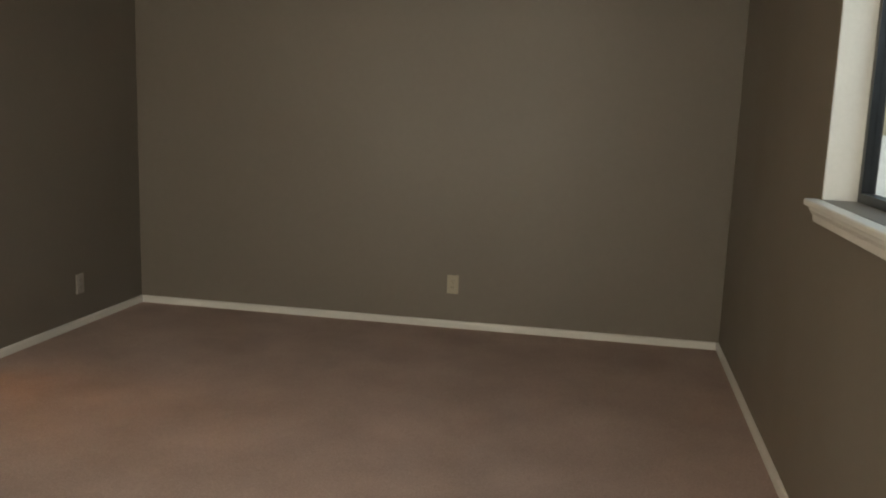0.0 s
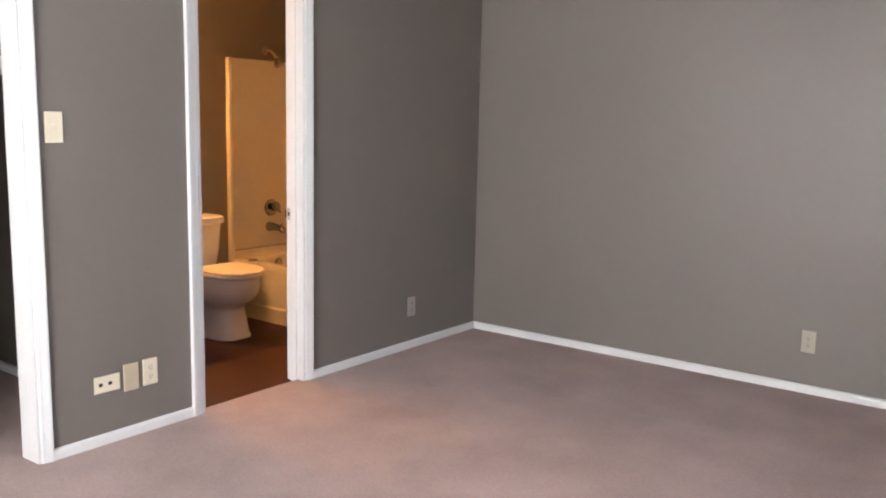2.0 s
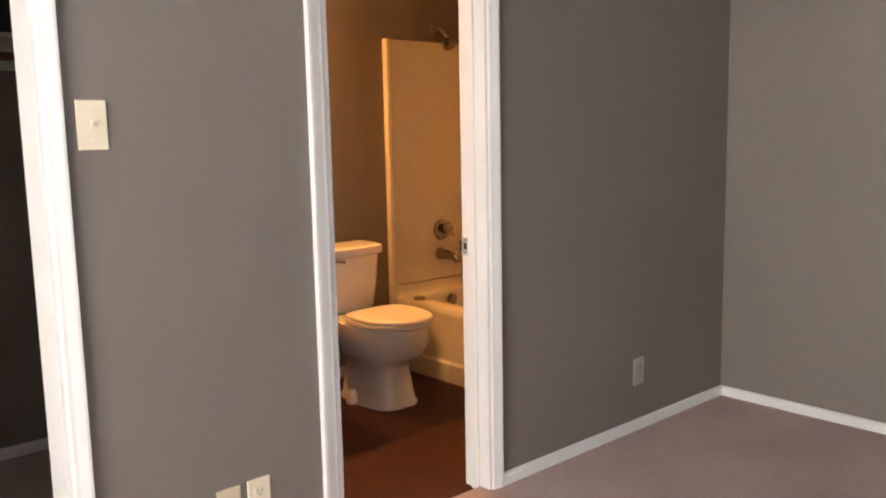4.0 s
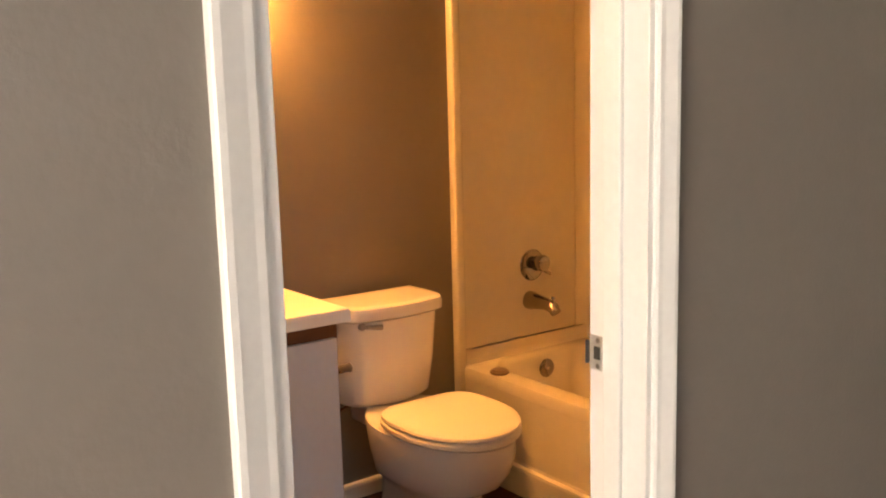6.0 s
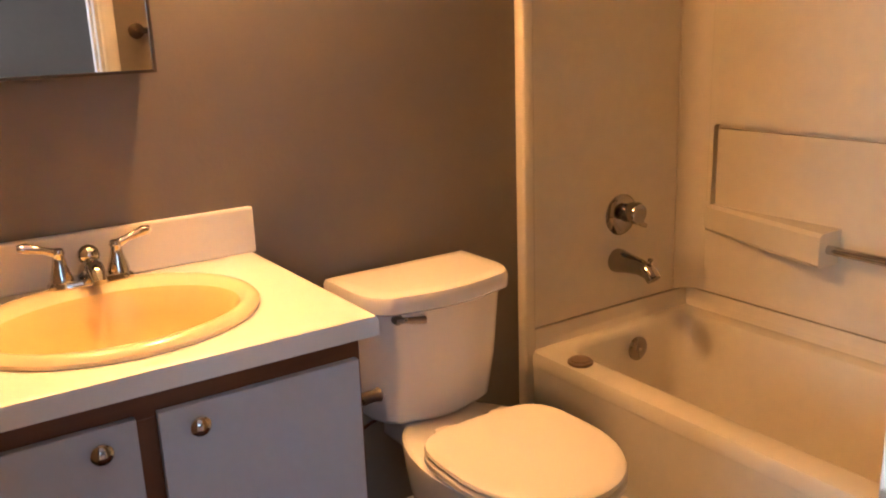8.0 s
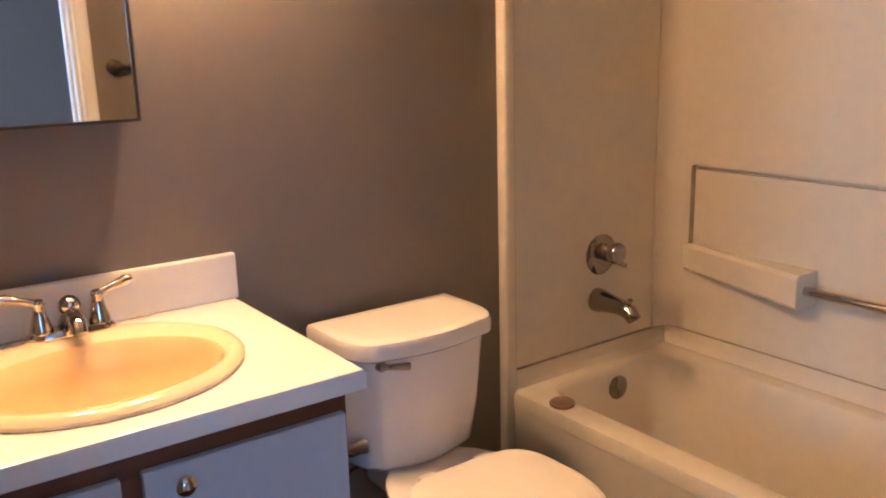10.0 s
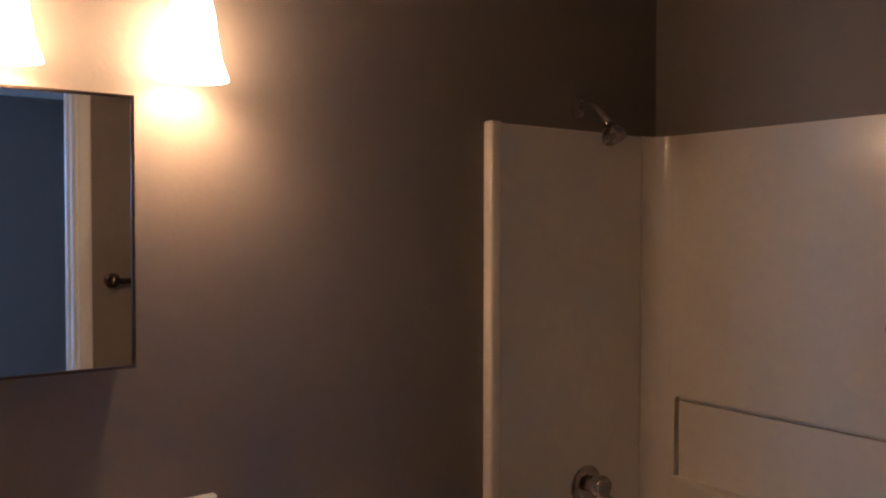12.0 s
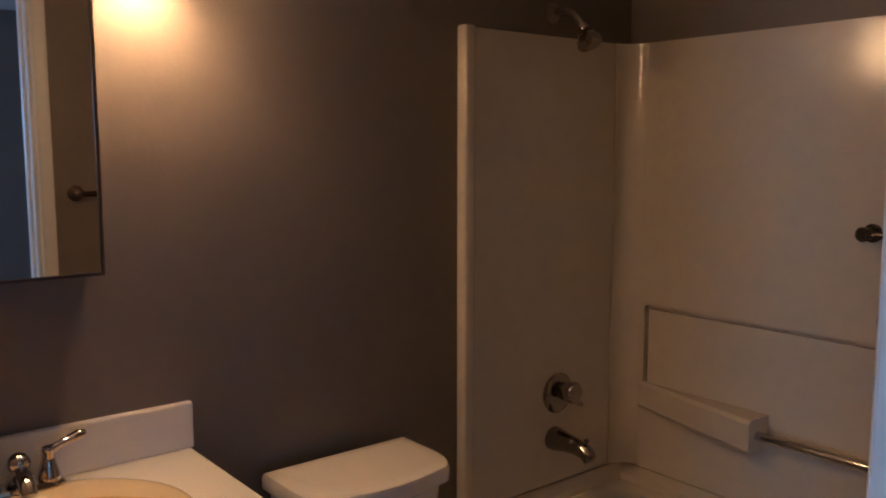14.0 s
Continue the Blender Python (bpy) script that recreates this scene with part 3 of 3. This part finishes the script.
shower = thing("shower", (BATH_W, 1.075, 1.812), "small chrome shower head on a bent arm", "shower")
bm = bmesh.new()
lathe(bm, (0, 0, 0), [(0, 0.028), (0.004, 0.028), (0.012, 0.016), (0.014, 0.010)], "x", 20)
part("flange", bm, NICKEL, shower, smooth=True)
bm = bmesh.new()
tube(bm, [(0.0, 0, 0), (0.03, 0, 0.0)] + arc((0.04, 0, 0.0), (0.075, 0.0, 0.0), (0.105, 0.005, -0.045), 6), 0.0085, 12)
part("arm", bm, NICKEL, shower, smooth=True)
bm = bmesh.new()
head = Matrix.Translation((0.105, 0.005, -0.045)) @ Matrix.Rotation(radians(150), 4, "Y")
lathe(bm, (0, 0, 0), [(-0.004, 0.011), (0.010, 0.015), (0.018, 0.012), (0.026, 0.020), (0.048, 0.033), (0.062, 0.035), (0.066, 0.031)], "z", 24)
bm.transform(head)
part("head", bm, NICKEL, shower, smooth=True)

plug = thing("drain_stopper", (-1.362, 0.785, RIM), "loose round drain stopper lying on the tub rim", "stopper")
bm = bmesh.new()
lathe(bm, (0, 0, 0), [(0.0, 0.030), (0.003, 0.034), (0.009, 0.034), (0.011, 0.031)], "z", 24)
part("rubber_base", bm, RUBBER, plug)
bm = bmesh.new()
lathe(bm, (0, 0, 0.0112), [(0.0, 0.028), (0.004, 0.026), (0.006, 0.012)], "z", 24)
part("cap", bm, RUBBER, plug, smooth=True)

# ---- toilet ----
TC = 0.322
toilet = thing("toilet", (BATH_W, TC, -0.006), "white porcelain two-piece toilet with closed almond lid", "toilet")
bm = bmesh.new()
loft(bm, [egg(0.19, 0.604, 0.010, 0.128, 0.0, back=3, front=3.6), egg(0.19, 0.604, 0.010, 0.128, 0.016, back=3, front=3.6), egg(0.20, 0.594, 0.010, 0.119, 0.030, back=3, front=3.6),
          egg(0.215, 0.582, 0.008, 0.108, 0.12, back=3, front=3.6), egg(0.22, 0.580, 0.005, 0.103, 0.180, back=3, front=3.2), egg(0.22, 0.592, 0, 0.109, 0.203, back=3, front=2.8),
          egg(0.21, 0.642, 0, 0.137, 0.228, back=2.6, front=2.3), egg(0.21, 0.692, 0, 0.159, 0.258, back=2.2), egg(0.20, 0.722, 0, 0.170, 0.300, back=2.2), egg(0.19, 0.738, 0, 0.175, 0.345, back=2.2),
          egg(0.18, 0.742, 0, 0.176, 0.380, back=2.2), egg(0.18, 0.742, 0, 0.175, 0.394, back=2.2), egg(0.19, 0.732, 0, 0.166, 0.400, back=2.2)])
box(bm, 0.115, 0.34, -0.105, 0.105, 0.335, 0.3995, 0.012, 3)
part("bowl", bm, PORCELAIN, toilet, smooth=True)
for s in (-1, 1):
    bm = bmesh.new()
    lathe(bm, (0.365, s * 0.116, 0.0), [(0.0, 0.034), (0.016, 0.034), (0.040, 0.024), (0.060, 0.016), (0.066, 0.006)], "z", 18)
    part("bolt_cap", bm, PORCELAIN, toilet, smooth=True)
bm = bmesh.new()
loft(bm, [tray(0.075, 0.218, 0, 0.150, 0.4005), tray(0.067, 0.232, 0, 0.162, 0.416), tray(0.061, 0.245, 0, 0.173, 0.52), tray(0.055, 0.256, 0, 0.182, 0.679)])
part("tank", bm, PORCELAIN, toilet, smooth=True)
bm = bmesh.new()
loft(bm, [tray(0.048, 0.264, 0, 0.188, 0.6795), tray(0.042, 0.274, 0, 0.195, 0.687), tray(0.042, 0.275, 0, 0.196, 0.711), tray(0.046, 0.271, 0, 0.192, 0.722), *dome(tray(0.058, 0.257, 0, 0.180, 0.727), 0.002)])
part("tank_lid", bm, PORCELAIN, toilet, smooth=True)
bm = bmesh.new()
loft(bm, [egg(0.352, 0.742, 0, 0.172, 0.4015, back=4), egg(0.347, 0.748, 0, 0.178, 0.407, back=4), egg(0.347, 0.748, 0, 0.178, 0.417, back=4), egg(0.352, 0.742, 0, 0.173, 0.422, back=4)])
part("seat", bm, SEATPLASTIC, toilet, smooth=True)
bm = bmesh.new()
loft(bm, [egg(0.352, 0.742, 0, 0.172, 0.4245, back=4), egg(0.348, 0.747, 0, 0.177, 0.430, back=4), egg(0.350, 0.744, 0, 0.175, 0.437, back=4), egg(0.360, 0.735, 0, 0.166, 0.4415, back=4),
          *dome(egg(0.375, 0.722, 0, 0.153, 0.4430, back=4), 0.002)])
part("seat_lid", bm, SEATPLASTIC, toilet, smooth=True)
for s in (-1, 1):
    part("seat_hinge", box(bmesh.new(), 0.325, 0.362, s * 0.075 - 0.022, s * 0.075 + 0.022, 0.3995, 0.430, 0.006), SEATPLASTIC, toilet)
bm = bmesh.new()
lathe(bm, (0.246, -0.130, 0.668), [(0, 0.012), (0.014, 0.012), (0.018, 0.008)], "x", 16)
tube(bm, [(0.262, -0.134, 0.668), (0.270, -0.116, 0.667), (0.277, -0.090, 0.664), (0.279, -0.074, 0.662)], [0.007, 0.0065, 0.008, 0.009], 10)
part("flush_lever", bm, NICKEL, toilet, "chrome flush lever", smooth=True)
bm = bmesh.new()
tube(bm, [(0.010, -0.20, 0.17), (0.05, -0.20, 0.17)], 0.010, 12)
lathe(bm, (0.05, -0.20, 0.158), [(0, 0.016), (0.03, 0.016)], "z", 14)
tube(bm, arc((0.05, -0.20, 0.19), (0.05, -0.20, 0.33), (0.15, -0.11, 0.402), 10), 0.005, 8)
part("water_supply", bm, CHROME, toilet, smooth=True)

# ---- vanity ----
VX, VY0, VY1, VTOP = -1.037, -0.755, -0.036, 0.765
van = thing("vanity_cabinet", (0, 0, 0), "white two-door vanity cabinet with brown wooden face frame", "cabinet")
part("body", boxes((BATH_W + 0.001, VX - 0.0195, VY0, VY0 + 0.016, 0.10, VTOP), (BATH_W + 0.001, VX - 0.0195, VY1 - 0.016, VY1, 0.10, VTOP),
                   (BATH_W + 0.001, VX - 0.0195, VY0 + 0.016, VY1 - 0.016, 0.10, 0.116), (BATH_W + 0.001, BATH_W + 0.008, VY0 + 0.016, VY1 - 0.016, 0.116, VTOP)), OAK, van, "brown wood-veneer carcass")
part("toe_kick", boxes((BATH_W + 0.001, VX - 0.075, VY0, VY1, -0.006, 0.0995)), OAK_ACROSS, van, "dark recessed toe kick")
part("top_rail", boxes((VX - 0.019, VX, VY0, VY1, 0.711, VTOP), bevel=0.001), OAK_ACROSS, van)
part("bottom_rail", boxes((VX - 0.019, VX, VY0, VY1, 0.10, 0.135), bevel=0.001), OAK_ACROSS, van)
DIV = -0.402
for y0, y1 in ((VY0, VY0 + 0.032), (DIV - 0.022, DIV + 0.022), (VY1 - 0.032, VY1)):
    part("stile", boxes((VX - 0.019, VX, y0, y1, 0.1355, 0.7105), bevel=0.001), OAK, van)
for y0, y1, ky in ((DIV + 0.016, VY1 - 0.010, -0.330), (VY0 + 0.010, DIV - 0.016, -0.474)):
    d = part("cabinet_door", box(bmesh.new(), VX + 0.001, VX + 0.017, y0, y1, 0.128, 0.721, 0.002), WHITEDOOR, van, "flat white laminate door")
    bm = bmesh.new()
    lathe(bm, (VX + 0.017, ky, 0.690), [(0, 0.007), (0.006, 0.006), (0.010, 0.008), (0.015, 0.0155), (0.021, 0.0165), (0.026, 0.012), (0.028, 0.004)], "x", 20)
    part("knob", bm, CHROME, d, "round chrome knob", smooth=True)

# counter with an oval cut-out, and its backsplash
CX0, CX1, CY0, CY1, CZ = BATH_W + 0.001, -0.996, -0.785, -0.016, 0.802
SX, SY, SRX, SRY = -1.268, -0.378, 0.215, 0.240
counter = thing("countertop", (0, 0, 0), "white laminate vanity top with backsplash, cut for the sink", "countertop")


def holed_top(bm, z):
    """Matched rings from the slab's outline to the oval cut."""
    n = 64
    outer, inner = [], []
    for i in range(n):
        a = 2 * math.pi * (i + 0.5) / n
        c, s = math.cos(a), math.sin(a)
        inner.append((SX + (SRX - 0.018) * c, SY + (SRY - 0.018) * s, z))
        hx = (CX1 - SX) if c > 0 else (SX - CX0)
        hy = (CY1 - SY) if s > 0 else (SY - CY0)
        k = min(hx / max(abs(c), 1e-6), hy / max(abs(s), 1e-6))
        outer.append((SX + k * c, SY + k * s, z))
    for gx, gy in ((CX0, CY0), (CX0, CY1), (CX1, CY0), (CX1, CY1)):
        j = min(range(n), key=lambda i: (outer[i][0] - gx) ** 2 + (outer[i][1] - gy) ** 2)
        outer[j] = (gx, gy, z)
    return outer, inner


bm = bmesh.new()
o_top, i_top = holed_top(bm, CZ)
shrink = [(min(max(x, CX0), CX1 - 0.012), min(max(y, CY0 + 0.001), CY1 - 0.012), z) for x, y, z in o_top]
mid1 = [(min(x, CX1 - 0.0035), min(y, CY1 - 0.0035), z - 0.0035) for x, y, z in o_top]
mid2 = [(x, y, z - 0.012) for x, y, z in o_top]
low = [(x, y, CZ - 0.037) for x, y, z in o_top]
lowi = [(x, y, CZ - 0.037) for x, y, z in i_top]
loft(bm, [i_top, shrink, mid1, mid2, low, lowi, i_top], False, False)
bmesh.ops.remove_doubles(bm, verts=bm.verts, dist=1e-6)
part("slab", bm, COUNTER, counter, smooth=True)
part("backsplash", box(bmesh.new(), CX0, CX0 + 0.020, CY0, CY1, CZ + 0.0005, 0.903, 0.005), COUNTER, counter)

sink = thing("sink_basin", (0, 0, 0), "peach oval drop-in sink with a raised rim", "sink")
bm = bmesh.new()
BX = SX + 0.030
loft(bm, [oval(BX, SY, CZ + 0.011, SRX - 0.058, SRY - 0.036), oval(BX, SY, CZ + 0.003, SRX - 0.064, SRY - 0.042),
          oval(BX, SY, CZ - 0.035, SRX - 0.074, SRY - 0.055), oval(BX, SY, CZ - 0.085, SRX - 0.092, SRY - 0.080), oval(BX, SY, CZ - 0.118, SRX - 0.125, SRY - 0.130),
          oval(BX, SY, CZ - 0.126, 0.024, 0.024)], cap_start=False)
part("bowl", bm, BASIN, sink, smooth=True)
bm = bmesh.new()
loft(bm, [oval(SX, SY, CZ + 0.0008, SRX + 0.006, SRY + 0.006), oval(SX, SY, CZ + 0.008, SRX + 0.007, SRY + 0.007), oval(SX, SY, CZ + 0.015, SRX + 0.001, SRY + 0.001),
          oval(SX, SY, CZ + 0.018, SRX - 0.010, SRY - 0.010), oval(SX + 0.014, SY, CZ + 0.0175, SRX - 0.034, SRY - 0.022), oval(BX, SY, CZ + 0.011, SRX - 0.058, SRY - 0.036)], False, False)
part("rim", bm, BASINRIM, sink, "pale yellow raised rim", smooth=True)
bm = bmesh.new()
lathe(bm, (BX, SY, CZ - 0.1255), [(0, 0.022), (0.002, 0.022), (0.003, 0.016)], "z", 20)
part("drain", bm, CHROME, sink)

FXC, FZ = -1.462, CZ + 0.0185
faucet = thing("faucet", (FXC, -0.372, FZ), "chrome two-handle centre-set basin faucet", "faucet")
bm = bmesh.new()
loft(bm, [oval(0, 0, 0.0, 0.027, 0.078, 3), oval(0, 0, 0.006, 0.027, 0.078, 3), oval(0, 0, 0.013, 0.022, 0.070, 3)])
part("base", bm, CHROME, faucet, smooth=True)
bm = bmesh.new()
tube(bm, [(-0.004, 0, 0.008), (0.004, 0, 0.022), (0.024, 0, 0.036), (0.048, 0, 0.035), (0.068, 0, 0.027), (0.076, 0, 0.016)], [0.024, 0.022, 0.019, 0.0165, 0.0145, 0.013], 18)
part("spout", bm, CHROME, faucet, smooth=True)
bm = bmesh.new()
lathe(bm, (0.006, 0, 0.036), [(0, 0.011), (0.004, 0.015), (0.011, 0.019), (0.019, 0.0205), (0.028, 0.018), (0.035, 0.011), (0.038, 0.003)], "z", 22)
part("lift_knob", bm, CHROME, faucet, smooth=True)
for s in (-1, 1):
    bm = bmesh.new()
    lathe(bm, (0, s * 0.051, 0.010), [(0, 0.021), (0.010, 0.020), (0.034, 0.013), (0.050, 0.0105), (0.056, 0.012), (0.062, 0.010), (0.065, 0.003)], "z", 18)
    hd = part("handle", bm, CHROME, faucet, smooth=True)
    bm = bmesh.new()
    tube(bm, [(0.0, s * 0.051, 0.064), (0.0, s * 0.075, 0.074), (0.0, s * 0.105, 0.083), (0.0, s * 0.118, 0.084)], [0.009, 0.007, 0.0105, 0.007], 12)
    part("lever", bm, CHROME, hd, smooth=True)

holder = thing("paper_holder", (-1.070, VY1, 0.620), "dull metal paper holder on the vanity's side", "paper holder")
bm = bmesh.new()
lathe(bm, (0, 0, 0), [(0, 0.020), (0.004, 0.020), (0.008, 0.013), (0.040, 0.011), (0.052, 0.014), (0.058, 0.008)], "y", 16)
part("post", bm, NICKEL, holder, smooth=True)
bm = bmesh.new()
lathe(bm, (-0.16, 0, 0), [(0, 0.020), (0.004, 0.020), (0.008, 0.013), (0.040, 0.011), (0.052, 0.014), (0.058, 0.008)], "y", 16)
part("post", bm, NICKEL, holder, smooth=True)

# ---- mirror cabinet, light, towel bar ----
cab = thing("mirror_cabinet", (BATH_W, -0.206, 1.200), "mirrored wall cabinet with a thin dark frame", "mirror cabinet")
MW, MH = 0.440, 0.516
part("body", boxes((0.0005, 0.078, -MW + 0.004, -0.004, 0.004, MH - 0.004), bevel=0.002), DARKFRAME, cab)
door = new("mirror_door")
door.parent = cab
door.location = (0.0790, -MW, 0)
door.rotation_euler = (0, 0, radians(-1.0))     # stands a little ajar
part("glass", boxes((0.001, 0.006, 0.006, MW - 0.006, 0.006, MH - 0.006)), MIRROR, door)
part("frame", boxes((0.0, 0.010, 0.0, 0.0058, 0.0, MH), (0.0, 0.010, MW - 0.0058, MW, 0.0, MH), (0.0, 0.010, 0.0058, MW - 0.0058, 0.0, 0.0058),
                    (0.0, 0.010, 0.0058, MW - 0.0058, MH - 0.0058, MH)), DARKFRAME, door)

LY = (-0.432, -0.090)
lamp = thing("vanity_light", (BATH_W, -0.271, 2.005), "chrome vanity light with two lit frosted glass shades", "wall lamp")
part("back_plate", box(bmesh.new(), 0.0005, 0.022, -0.23, 0.23, -0.045, 0.045, 0.006), CHROME, lamp)
for y in LY:
    dy = y + 0.271
    bm = bmesh.new()
    tube(bm, [(0.02, dy, 0.005), (0.05, dy, 0.012)] + arc((0.06, dy, 0.012), (0.088, dy, 0.012), (0.088, dy, -0.02), 6), 0.008, 10)
    part("arm", bm, CHROME, lamp, smooth=True)
    bm = bmesh.new()
    lathe(bm, (0.088, dy, -0.065), [(0, 0.030), (0.004, 0.032), (0.030, 0.026), (0.046, 0.012)], "z", 20)
    part("socket_cup", bm, CHROME, lamp, smooth=True)
    bm = bmesh.new()
    lathe(bm, (0.088, dy, -0.245), [(0.002, 0.067), (0.0, 0.070), (0.012, 0.066), (0.040, 0.056), (0.080, 0.049), (0.120, 0.045), (0.155, 0.038), (0.178, 0.026),
                                   (0.172, 0.023), (0.150, 0.034), (0.118, 0.041), (0.080, 0.045), (0.040, 0.052), (0.012, 0.062), (0.002, 0.067)], "z", 28, False)
    part("glass_shade", bm, GLOW, lamp, "lit frosted glass bell shade", smooth=True)
    bm = bmesh.new()
    lathe(bm, (0.088, dy, -0.215), [(0.0, 0.004), (0.006, 0.018), (0.020, 0.028), (0.036, 0.028), (0.056, 0.018), (0.080, 0.013), (0.110, 0.013)], "z", 20)
    part("bulb", bm, BULB, lamp, "lit warm white bulb", smooth=True)

rail = thing("towel_rail", (-0.12, 0.066, 1.285), "dark bronzed towel bar on the bathroom wall", "towel bar")
for dy in (0.0, 0.46):
    bm = bmesh.new()
    lathe(bm, (0, dy, 0), [(0, 0.026), (-0.006, 0.026), (-0.012, 0.014), (-0.034, 0.011), (-0.038, 0.016), (-0.049, 0.016), (-0.053, 0.010), (-0.055, 0.004)], "x", 18)
    part("post", bm, DARKMETAL, rail, smooth=True)
bm = bmesh.new()
tube(bm, [(-0.044, 0.0, 0), (-0.044, 0.46, 0)], 0.0095, 12)
part("bar", bm, DARKMETAL, rail, smooth=True)
